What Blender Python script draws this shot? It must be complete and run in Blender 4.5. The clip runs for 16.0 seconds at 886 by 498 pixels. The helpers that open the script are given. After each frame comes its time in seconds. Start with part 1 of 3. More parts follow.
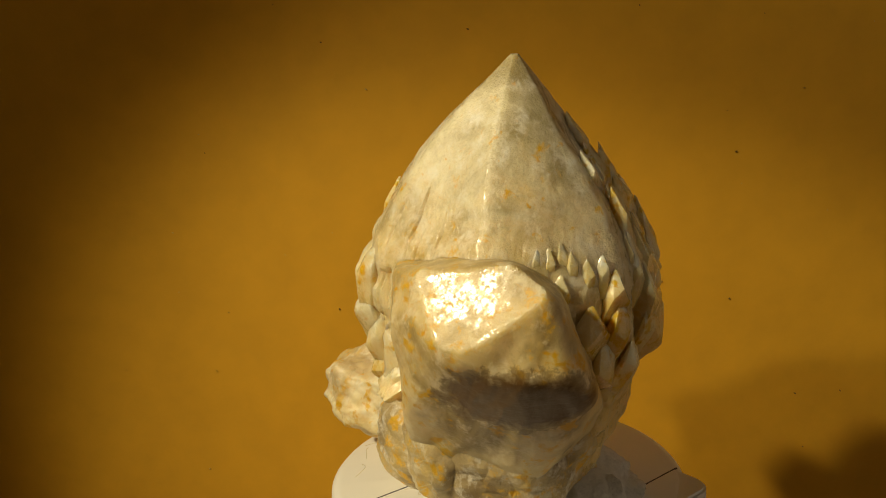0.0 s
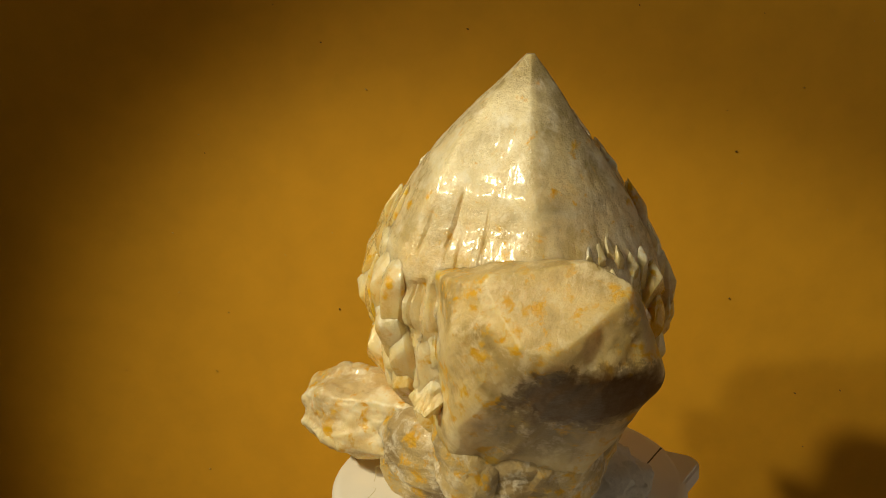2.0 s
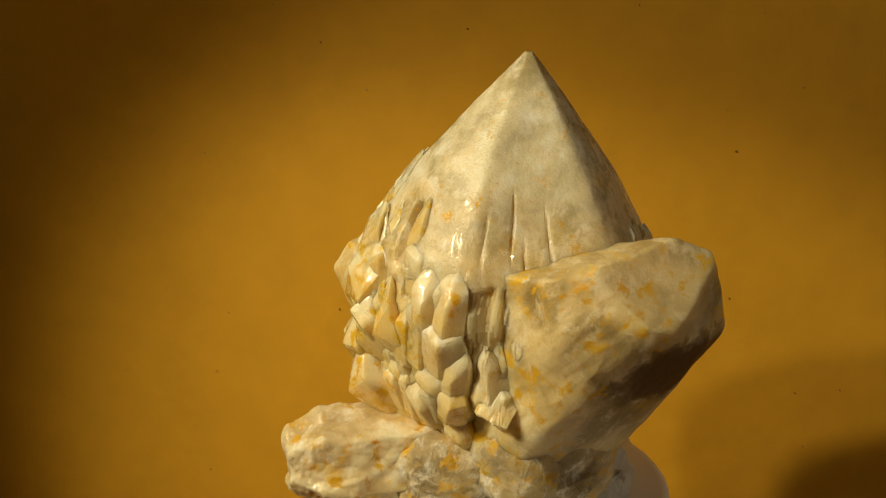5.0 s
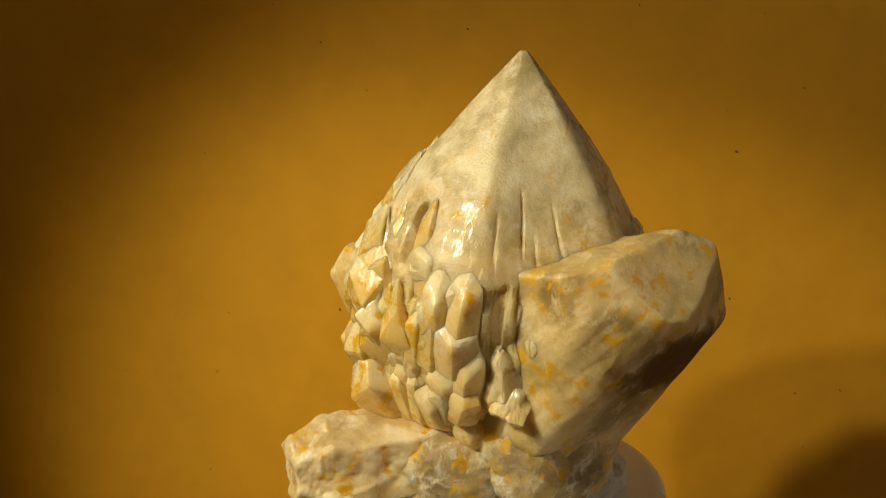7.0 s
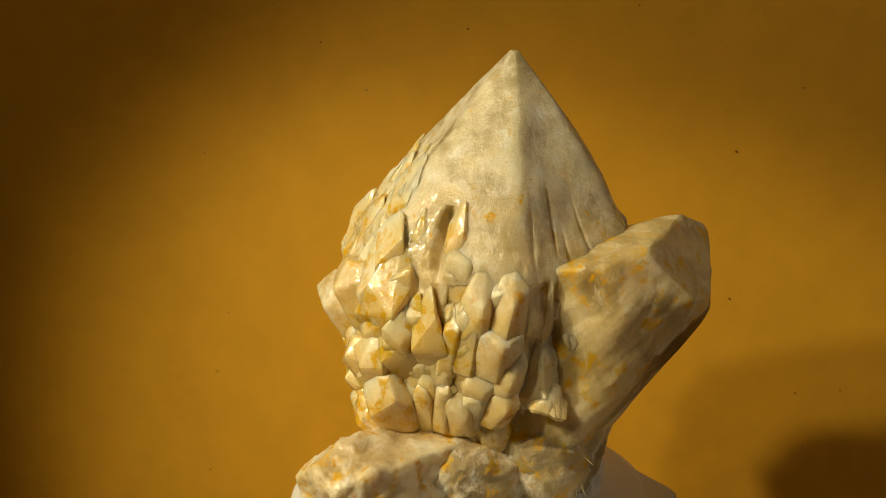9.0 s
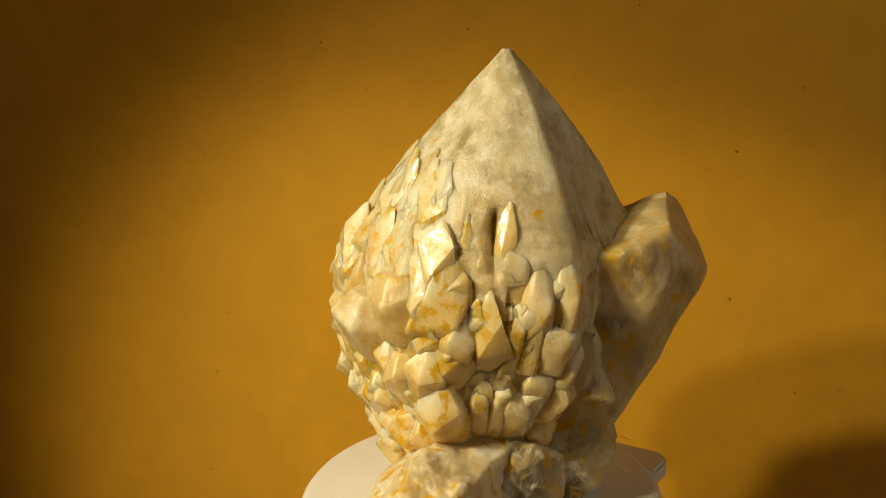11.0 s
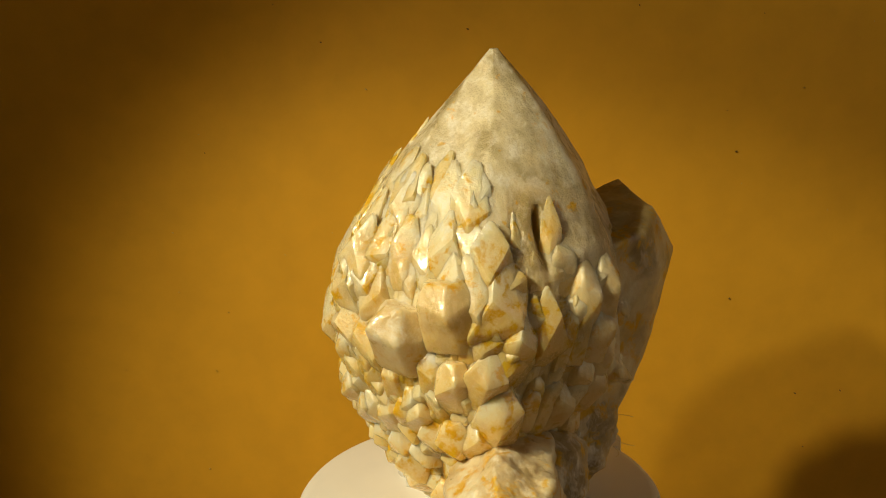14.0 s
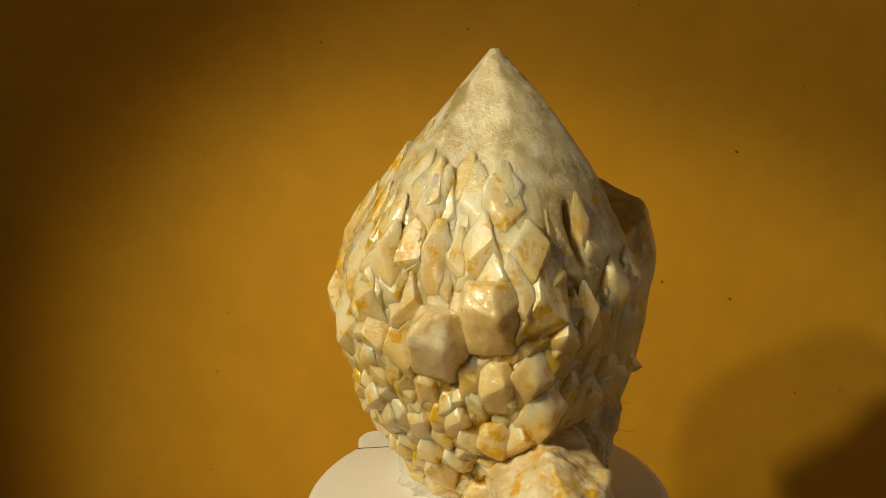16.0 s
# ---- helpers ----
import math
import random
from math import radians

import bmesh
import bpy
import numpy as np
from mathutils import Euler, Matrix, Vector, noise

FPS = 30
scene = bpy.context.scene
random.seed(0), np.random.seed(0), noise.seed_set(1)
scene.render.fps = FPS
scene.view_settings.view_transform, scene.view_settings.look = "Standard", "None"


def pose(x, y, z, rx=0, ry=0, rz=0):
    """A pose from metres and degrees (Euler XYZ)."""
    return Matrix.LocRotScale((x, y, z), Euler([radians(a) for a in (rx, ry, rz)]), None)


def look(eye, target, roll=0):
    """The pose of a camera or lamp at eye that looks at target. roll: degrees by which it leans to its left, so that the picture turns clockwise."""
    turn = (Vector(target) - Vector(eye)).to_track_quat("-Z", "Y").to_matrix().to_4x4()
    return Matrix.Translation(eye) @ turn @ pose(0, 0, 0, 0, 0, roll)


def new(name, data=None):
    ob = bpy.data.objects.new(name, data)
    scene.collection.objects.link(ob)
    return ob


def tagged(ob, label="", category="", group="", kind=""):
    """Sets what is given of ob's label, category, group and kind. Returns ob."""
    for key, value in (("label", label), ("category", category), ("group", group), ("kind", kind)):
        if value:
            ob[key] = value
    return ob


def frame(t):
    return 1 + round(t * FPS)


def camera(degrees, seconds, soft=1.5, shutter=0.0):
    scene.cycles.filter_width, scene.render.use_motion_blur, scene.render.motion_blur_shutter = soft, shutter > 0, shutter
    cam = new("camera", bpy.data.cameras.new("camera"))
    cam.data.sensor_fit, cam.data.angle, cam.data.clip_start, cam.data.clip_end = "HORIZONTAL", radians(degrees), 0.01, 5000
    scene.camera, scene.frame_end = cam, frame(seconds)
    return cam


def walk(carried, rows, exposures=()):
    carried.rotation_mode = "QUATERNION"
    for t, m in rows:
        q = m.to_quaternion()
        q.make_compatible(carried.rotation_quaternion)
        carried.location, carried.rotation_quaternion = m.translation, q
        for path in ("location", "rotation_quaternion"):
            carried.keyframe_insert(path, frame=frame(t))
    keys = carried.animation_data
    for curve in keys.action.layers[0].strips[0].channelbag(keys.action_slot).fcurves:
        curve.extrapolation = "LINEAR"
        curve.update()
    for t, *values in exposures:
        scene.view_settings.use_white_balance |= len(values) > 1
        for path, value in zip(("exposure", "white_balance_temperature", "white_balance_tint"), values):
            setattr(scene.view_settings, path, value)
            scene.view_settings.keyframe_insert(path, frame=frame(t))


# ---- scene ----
# ------------------------------------------------------------ camera
cam = camera(40, 16.0, soft=0.95)
EYE = Vector((-0.01245, -0.26612, 0.1408))
AHEAD = Vector((0.0, math.cos(radians(16.54)), -math.sin(radians(16.54))))
walk(cam, [(0.0, look(EYE, EYE + AHEAD, -1.68)), (16.0, look(EYE, EYE + AHEAD, -1.68))], exposures=[
    (0.0, -0.13, 8080, 10), (2.0, -0.13, 8080, 10), (4.0, -0.05, 8080, 10), (7.0, 0.04, 8080, 10), (9.0, 0.04, 8080, 10), (11.5, 0.14, 8080, 10),
    (12.5, 0.14, 8080, 10), (14.0, 0.04, 8080, 10), (15.0, -0.06, 8080, 10), (16.0, -0.13, 8080, 10)])

# ------------------------------------------------------------ light
world = bpy.data.worlds.new("world")
scene.world = world
world.use_nodes = True
wn = world.node_tree
sky = wn.nodes.new("ShaderNodeTexSky")
sky.sky_type, sky.sun_disc = "NISHITA", False
sky.sun_elevation, sky.sun_rotation = radians(25), radians(120)
wn.nodes["Background"].inputs["Strength"].default_value = 0.046
wn.links.new(sky.outputs["Color"], wn.nodes["Background"].inputs["Color"])

# the two warm spot lamps beside the camera: place, aim, power, cone, softness of its rim
LAMPS = [((-0.455, -0.265, 0.475), (0.196, 0.115, -0.30), 12.2, 31.2, 0.43), ((-0.438, -0.367, 0.488), (0.285, 0.115, -0.20), 5.4, 35.0, 0.43)]
for place, aim, power, cone, rim in LAMPS:
    spot = bpy.data.lights.new("spot_lamp_light", "SPOT")
    spot.energy, spot.color = power, (1.0, 0.935, 0.69)
    spot.spot_size, spot.spot_blend, spot.shadow_soft_size = radians(cone), rim, 0.014
    new("spot_lamp_light", spot).matrix_world = look(place, aim)


# ------------------------------------------------------------ materials
def material(name):
    m = bpy.data.materials.new(name)
    m.use_nodes = True
    return m, m.node_tree, m.node_tree.nodes["Principled BSDF"]


def node(nt, kind, **inputs):
    n = nt.nodes.new(kind)
    for key, value in inputs.items():
        n.inputs[key.replace("_", " ")].default_value = value
    return n


def ramp(nt, fac, stops):
    r = nt.nodes.new("ShaderNodeValToRGB")
    while len(r.color_ramp.elements) < len(stops):
        r.color_ramp.elements.new(0.5)
    for e, (p, c) in zip(r.color_ramp.elements, stops):
        e.position = p
        e.color = (*c, 1) if isinstance(c, tuple) else (c, c, c, 1)
    nt.links.new(fac, r.inputs["Fac"])
    return r.outputs["Color"]


def mix(nt, fac, a, b, blend="MIX"):
    m = nt.nodes.new("ShaderNodeMix")
    m.data_type, m.blend_type = "RGBA", blend
    for sock, v in ((m.inputs[0], fac), (m.inputs[6], a), (m.inputs[7], b)):
        if isinstance(v, (int, float)):
            sock.default_value = v
        elif isinstance(v, tuple):
            sock.default_value = (*v, 1)
        else:
            nt.links.new(v, sock)
    return m.outputs[2]


def noise_tex(nt, scale, detail=4.0, rough=0.55, warp=0.0, squash=None):
    co = nt.nodes.new("ShaderNodeTexCoord").outputs["Object"]
    if squash:
        mp = nt.nodes.new("ShaderNodeMapping")
        mp.inputs["Scale"].default_value = squash
        nt.links.new(co, mp.inputs["Vector"])
        co = mp.outputs["Vector"]
    n = node(nt, "ShaderNodeTexNoise", Scale=scale, Detail=detail, Roughness=rough, Distortion=warp)
    nt.links.new(co, n.inputs["Vector"])
    return n.outputs["Fac"]


def bump(nt, bsdf, height, strength, distance):
    b = node(nt, "ShaderNodeBump", Strength=strength, Distance=distance)
    nt.links.new(height, b.inputs["Height"])
    nt.links.new(b.outputs["Normal"], bsdf.inputs["Normal"])


def quartz(name, pale, grey, gloss=0.25, sss=0.7, depth=0.005, relief=0.3, sugar=0.2, stained=0.50, spots=0.60, clear=0.0, roots=0.0, smoke=None, coat=0.3):
    """Milky quartz: cloudy veils, sugary etched grain, ochre stains and spots, a waxy depth."""
    m, nt, b = material(name)
    clouds = noise_tex(nt, 70, 4, 0.5, 0.6)
    veil = noise_tex(nt, 210, 8, 0.72, 0.3, (1, 1, 0.8))
    fine = noise_tex(nt, 1500, 3, 0.7)
    etch = noise_tex(nt, 420, 6, 0.7, 0.2, (1, 1, 0.75))
    rust = noise_tex(nt, 85, 5, 0.62, 0.5)
    dots = noise_tex(nt, 260, 4, 0.6, 0.3)
    colour = ramp(nt, clouds, [(0.36, grey), (0.50, tuple(0.65 * p + 0.35 * g for p, g in zip(pale, grey))), (0.60, pale)])
    colour = mix(nt, ramp(nt, veil, [(0.50, 0.0), (0.64, 0.75)]), colour, (0.97, 0.94, 0.86))
    colour = mix(nt, ramp(nt, veil, [(0.30, 0.35), (0.43, 0.0)]), colour, tuple(c * 0.8 for c in grey))
    info = nt.nodes.new("ShaderNodeObjectInfo")
    tone = ramp(nt, info.outputs["Random"], [(0.0, (0.94, 0.82, 0.60)), (0.16, (0.97, 0.92, 0.80)), (0.40, (1.0, 0.98, 0.93)), (1.0, (1.0, 1.0, 1.0))])
    colour = mix(nt, 1.0, colour, tone, "MULTIPLY")
    colour = mix(nt, ramp(nt, rust, [(stained, 0.0), (stained + 0.08, 0.25), (stained + 0.2, 0.7)]), colour, (0.80, 0.57, 0.19))
    if roots:
        # iron stain creeping up from the points' roots, plus painted warm crevice glow
        gen = nt.nodes.new("ShaderNodeSeparateXYZ")
        nt.links.new(nt.nodes.new("ShaderNodeTexCoord").outputs["Generated"], gen.inputs[0])
        edge = node(nt, "ShaderNodeMath")
        edge.operation = "ADD"
        nt.links.new(gen.outputs["Z"], edge.inputs[0])
        nt.links.new(ramp(nt, rust, [(0.3, 0.25), (0.7, -0.0)]), edge.inputs[1])
        colour = mix(nt, ramp(nt, edge.outputs[0], [(0.50, roots), (0.92, 0.0)]), colour, (0.90, 0.62, 0.22))
    both = mix(nt, 1.0, ramp(nt, rust, [(0.44, 0.0), (0.54, 1.0)]), ramp(nt, dots, [(spots - 0.02, 0.0), (spots + 0.07, 0.95)]), "MULTIPLY")
    colour = mix(nt, both, colour, (0.80, 0.46, 0.03))
    if smoke:
        # a smoky brown zone inside the crystal
        at, size = smoke
        mp = nt.nodes.new("ShaderNodeMapping")
        mp.vector_type = "TEXTURE"
        mp.inputs["Location"].default_value, mp.inputs["Scale"].default_value = at, size
        nt.links.new(nt.nodes.new("ShaderNodeTexCoord").outputs["Object"], mp.inputs["Vector"])
        far = nt.nodes.new("ShaderNodeVectorMath")
        far.operation = "LENGTH"
        nt.links.new(mp.outputs["Vector"], far.inputs[0])
        ragged = node(nt, "ShaderNodeMath")
        ragged.operation = "ADD"
        nt.links.new(far.outputs["Value"], ragged.inputs[0])
        nt.links.new(ramp(nt, veil, [(0.3, 0.0), (0.7, 0.35)]), ragged.inputs[1])
        zone = ramp(nt, ragged.outputs[0], [(0.75, 0.97), (0.95, 0.45), (1.0, 0.0)])
        colour = mix(nt, zone, colour, (0.15, 0.07, 0.018))
        nt.links.new(ramp(nt, ragged.outputs[0], [(0.8, 0.15), (1.0, sss)]), b.inputs["Subsurface Weight"])
    else:
        b.inputs["Subsurface Weight"].default_value = sss
    colour = mix(nt, ramp(nt, fine, [(0.36, 0.30 * sugar), (0.46, 0.0)]), colour, tuple(c * 0.6 for c in grey))
    nt.links.new(colour, b.inputs["Base Color"])
    nt.links.new(ramp(nt, veil, [(0.35, gloss), (0.7, gloss + 0.22)]), b.inputs["Roughness"])
    b.inputs["Subsurface Radius"].default_value = (0.95, 0.90, 0.80)
    b.inputs["Subsurface Scale"].default_value = depth
    b.inputs["IOR"].default_value = 1.55
    b.inputs["Transmission Weight"].default_value = clear
    b.inputs["Coat Weight"].default_value = coat
    nt.links.new(ramp(nt, fine, [(0.42, 0.36), (0.50, 0.07)]), b.inputs["Coat Roughness"])
    bump(nt, b, mix(nt, 0.35, mix(nt, sugar, etch, fine), veil), relief, 0.0016)
    return m


MILK = quartz("milky_quartz", (0.94, 0.84, 0.60), (0.74, 0.57, 0.29), 0.20, 0.8, 0.003, 0.40, 0.35, 0.52, 0.545, 0.0, 0.65)
MAIN = quartz("main_quartz", (0.86, 0.78, 0.57), (0.47, 0.39, 0.22), 0.20, 0.9, 0.0045, 0.44, 0.5, 0.64, 0.63, 0.0, 0.80, coat=0.35)
CLEAR = quartz("pale_quartz", (0.97, 0.87, 0.63), (0.88, 0.70, 0.38), 0.08, 0.85, 0.0028, 0.36, 0.25, 0.51, 0.525, 0.0, 0.95, coat=0.9)
SMOKY = quartz("greyish_quartz", (0.86, 0.76, 0.52), (0.42, 0.33, 0.17), 0.30, 0.9, 0.006, 0.40, 0.3, 0.52, 0.54, 0.0, smoke=((0.002, -0.046, 0.042), (0.024, 0.024, 0.0115)), coat=0.08)
FOOT = quartz("stained_quartz", (0.94, 0.84, 0.62), (0.64, 0.49, 0.27), 0.26, 0.8, 0.004, 0.45, 0.3, 0.52, 0.54, 0.0, 0.35, coat=0.2)
ROCK = quartz("stained_matrix", (0.62, 0.49, 0.28), (0.25, 0.17, 0.075), 0.42, 0.5, 0.002, 0.9, 0.4, 0.50, 0.55, coat=0.15)


def plain(name, colour, vary, rough, scale, relief=0.2, depth=0.0005):
    m, nt, b = material(name)
    n = noise_tex(nt, scale, 5, 0.6)
    big = noise_tex(nt, scale / 9, 3, 0.5)
    c = mix(nt, ramp(nt, n, [(0.3, 0.0), (0.7, 1.0)]), tuple(v * (1 - vary) for v in colour), colour)
    c = mix(nt, ramp(nt, big, [(0.35, 0.0), (0.65, 0.35)]), c, tuple(v * (1 - vary) for v in colour))
    nt.links.new(c, b.inputs["Base Color"])
    b.inputs["Roughness"].default_value = rough
    bump(nt, b, n, relief, depth)
    return m


PAPER = plain("amber_card", (0.82, 0.42, 0.037), 0.13, 0.62, 75, 0.2)
WHITE = plain("white_plastic", (0.88, 0.87, 0.84), 0.04, 0.38, 90, 0.1)
PUTTY = plain("white_putty", (0.82, 0.80, 0.74), 0.22, 0.85, 700, 0.9, 0.0012)
GROOVE = plain("dark_groove", (0.10, 0.09, 0.12), 0.2, 0.7, 300)
WOOD = plain("brown_table", (0.22, 0.13, 0.07), 0.35, 0.5, 40)
PLASTER = plain("room_plaster", (0.56, 0.50, 0.42), 0.08, 0.85, 12)
FIBRE = plain("pale_fibre", (0.75, 0.66, 0.42), 0.1, 0.5, 400)
SPECK_DARK = plain("dark_speck", (0.20, 0.10, 0.02), 0.3, 0.8, 500)
SPECK_PALE = plain("pale_speck", (0.75, 0.50, 0.14), 0.2, 0.7, 500)


# ------------------------------------------------------------ mesh helpers
def finish(bm, name, mat, parent=None, label="", smooth=False, crease=42):
    me = bpy.data.meshes.new(name)
    bm.to_mesh(me)
    bm.free()
    me.materials.append(mat)
    if smooth:
        me.shade_smooth()
        me.set_sharp_from_angle(angle=radians(crease))
    ob = new(name, me)
    if parent:
        ob.parent = parent
    if label:
        tagged(ob, label)
    return ob


def part(name, bm, mat, parent, label="", smooth=False, crease=42):
    return finish(bm, name, mat, parent, label, smooth, crease)


def box(x0, y0, z0, x1, y1, z1):
    bm = bmesh.new()
    bmesh.ops.create_cube(bm, size=1.0, matrix=Matrix.Translation(((x0 + x1) / 2, (y0 + y1) / 2, (z0 + z1) / 2)) @ Matrix.Diagonal((x1 - x0, y1 - y0, z1 - z0, 1)))
    return bm


def hull(points):
    bm = bmesh.new()
    for p in points:
        bm.verts.new(p)
    out = bmesh.ops.convex_hull(bm, input=bm.verts)
    junk = {g for g in (*out["geom_interior"], *out["geom_unused"]) if isinstance(g, bmesh.types.BMVert) and g.is_valid}
    bmesh.ops.delete(bm, geom=list(junk), context="VERTS")
    bmesh.ops.dissolve_limit(bm, angle_limit=radians(2), verts=bm.verts, edges=bm.edges)
    return bm


def ring(centre, axis, radius, phase, aspect=1.0, sides=6, wobble=0.0, rng=None):
    axis = Vector(axis).normalized()
    side = axis.orthogonal().normalized() if abs(axis.z) > 0.98 else axis.cross(Vector((0, 0, 1))).normalized()
    over = side.cross(axis)
    pts = []
    for k in range(sides):
        a = radians(phase + 360 / sides * k)
        r = radius * (1 + (rng.uniform(-wobble, wobble) if rng else 0))
        pts.append(Vector(centre) + side * (math.cos(a) * r) + over * (math.sin(a) * r * aspect))
    return pts


def roughen(bm, cuts, scale, amount, seed=0.0, along=None, calm=None):
    """Cut the faces finer and push them in and out along their normals, like growth relief."""
    for _ in range(cuts):
        bmesh.ops.triangulate(bm, faces=bm.faces)
        bmesh.ops.subdivide_edges(bm, edges=bm.edges, cuts=1, use_grid_fill=True)
    bm.normal_update()
    off = Vector((seed, seed * 1.7, seed * 0.3))
    for v in bm.verts:
        p = v.co - (along * (v.co.dot(along) * 0.7) if along else Vector())
        p = p * scale + off
        d = noise.fractal(p, 0.8, 2.1, 4) * 0.7 + abs(noise.noise(p * 0.55)) - 0.25
        if calm:
            d *= 0.1 + 0.9 * min(1.0, max(0.0, (0.99 - v.normal.dot(calm)) / 0.12))
        v.co += v.normal * (d * amount)


MM = 0.001

# ------------------------------------------------------------ setting
tagged(finish(box(-0.9, 0.115, -0.105, 0.9, 0.121, 0.75), "backdrop", PAPER), "amber yellow card backdrop behind the turntable", "backdrop", kind="structure")
tagged(finish(box(-0.9, -0.9, -0.14, 0.9, 0.5, -0.105), "table_top", WOOD), "brown wooden table top under the turntable", "table", kind="structure")
for nm, b in (("wall_north", (-2.5, 2.0, -0.8, 2.5, 2.1, 1.7)), ("wall_south", (-2.5, -2.6, -0.8, 2.5, -2.5, 1.7)),
              ("wall_west", (-2.6, -2.6, -0.8, -2.5, 2.1, 1.7)), ("floor", (-2.6, -2.6, -0.9, 2.6, 2.1, -0.8)),
              ("ceiling", (-2.6, -2.6, 1.7, 2.6, 2.1, 1.8)), ("wall_east_lower", (2.5, -2.6, -0.8, 2.6, 2.1, 0.0)),
              ("wall_east_upper", (2.5, -2.6, 1.4, 2.6, 2.1, 1.7)), ("wall_east_side", (2.5, 0.6, 0.0, 2.6, 2.1, 1.4))):
    tagged(finish(box(*b), nm, PLASTER), "plain pale plaster of the room", "ceiling" if nm == "ceiling" else "floor" if nm == "floor" else "wall", kind="structure")


# ------------------------------------------------------------ crystal cluster
PHASE = -103.0
# height, centre x, centre y and radius of the main crystal, in millimetres above the plate
PROFILE = np.array([(0, 1, -3, 20), (12, 1, -1, 25.5), (26, 2, 2, 32), (38.75, 3, 3, 35.5), (54.75, 2.6, 1.9, 36.6), (60.75, 2.5, 0.7, 35.3), (66.75, 2.7, 0.8, 32.9),
                    (72.75, 3.4, 0, 28.8), (78.75, 3.1, -1.1, 24.8), (84.75, 3.1, -1.7, 20.2), (90.75, 3.2, -2.8, 15.0), (96.75, 4.0, -3.7, 9.8), (102.5, 4.9, -4.5, 4.3), (106.0, 5.3, -4.9, 1.0)])


def core(angle, z):
    """The place on the main crystal's skin at an angle in degrees and a height in millimetres."""
    cx, cy, r = (np.interp(z, PROFILE[:, 0], PROFILE[:, k]) for k in (1, 2, 3))
    d = (angle - PHASE) % 60 - 30
    d = 30 - math.hypot(30 - abs(d), 3.5)
    flat = math.cos(radians(30)) / math.cos(radians(d))
    keen = 0.60 + 0.22 * min(1.0, max(0.0, (z - 62) / 10))
    r *= keen * flat + (1 - keen) * 0.985
    a = radians(angle)
    crust = max(0.0, math.cos(radians(angle - 140))) ** 0.5 * min(1.0, max(0.0, (74 - z) / 14))
    r *= 1 - 0.10 * crust
    r *= 1 - 0.42 * max(0.0, math.cos(radians(angle - 236))) * min(1.0, max(0.0, (38 - z) / 20))
    r += 1.4 * math.cos(radians(3 * (angle - 45))) * min(1.0, max(0.0, (100 - z) / 12)) * min(1.0, max(0.0, (z - 30) / 20))
    return Vector((cx + r * math.cos(a), cy + r * math.sin(a), z))


CAXIS = Vector((0.05, -0.13, 0.99)).normalized()


def skin(angle, z):
    """Place, outward normal and upward tangent on the skin."""
    p = core(angle, z)
    up = (core(angle, z + 1.5) - core(angle, z - 1.5)).normalized()
    across = (core(angle + 2, z) - core(angle - 2, z)).normalized()
    return p, across.cross(up).normalized(), up


# angle, upper end and depth of the cracks in the front faces
GROOVES = [(203, 77, 0.5, 0.8), (215, 80, 1.0, 0.8), (222, 72, 0.5, 0.7), (233, 77, 0.6, 0.8), (163, 77, 3.2, 2.3)]


def main_crystal(parent):
    bm = bmesh.new()
    heights = list(np.linspace(0, 60, 46)) + list(np.linspace(61, 106.0, 58))
    count, rows = 420, []
    for z in heights:
        row = []
        for k in range(count):
            a = 360 * k / count + PHASE
            p = core(a, z)
            q = p * 0.06
            low = min(1.0, max(0.0, (80 - z) / 22)) * (1 - 0.75 * max(0.0, math.cos(radians(a - 245))) ** 0.5 * min(1.0, max(0.0, (z - 50) / 12)))
            ledge = noise.noise(Vector((p.x * 0.11, p.y * 0.11, p.z * 0.06 + 3)))
            ledge = math.floor(ledge * 5) / 5 + 0.15 * ledge
            shard = noise.cell(Vector((a * 0.16 + noise.noise(q * 2.2) * 0.9, z * 0.07 + noise.noise(q * 2.2 + Vector((7, 0, 0))) * 0.8, 0.0)))
            d = low * (0.6 * (shard - 0.5) * min(1.0, max(0.0, (z - 45) / 15)) + 1.3 * ledge + (0.35 if z > 64 else 0.9) * noise.fractal(q * 3, 0.9, 2.0, 3)) + 0.16 * noise.fractal(q * 6, 0.8, 2.0, 3)
            # below a broken ledge the front faces give way to a rough, fibrous wall
            window = max(0.0, math.cos(radians(a - 222))) ** 0.6 if math.cos(radians(a - 222)) > 0.6 else 0.0
            torn = window * min(1.0, max(0.0, (62 + 4 * noise.noise(Vector((a * 0.13, 0.0, 5.0))) - z) / 1.4))
            d += torn * (-0.9 + 1.3 * noise.fractal(Vector((a * 0.22, z * 0.045, 2.0)), 0.8, 2.1, 4) + 0.8 * noise.noise(q * 5))
            for mid, top, cut, wide in GROOVES:
                off = (a - mid - (top - z) * 0.12 + 180) % 360 - 180
                d -= cut * math.exp(-((off / wide) ** 2)) * min(1.0, max(0.0, (top - z) / 3)) * min(1.0, max(0.0, (z - top + 15) / 6))
            out = Vector((math.cos(radians(a)), math.sin(radians(a)), 0))
            row.append(bm.verts.new((p + out * d * min(1.0, max(0.05, (106 - z) / 8))) * MM))
        rows.append(row)
    for lo, hi in zip(rows, rows[1:]):
        for k in range(count):
            bm.faces.new((lo[k], lo[(k + 1) % count], hi[(k + 1) % count], hi[k]))
    bm.faces.new(rows[0][::-1])
    bm.faces.new(rows[-1])
    return part("main_crystal", bm, MAIN, parent, "large milky quartz point with stepped faces", smooth=True, crease=17)


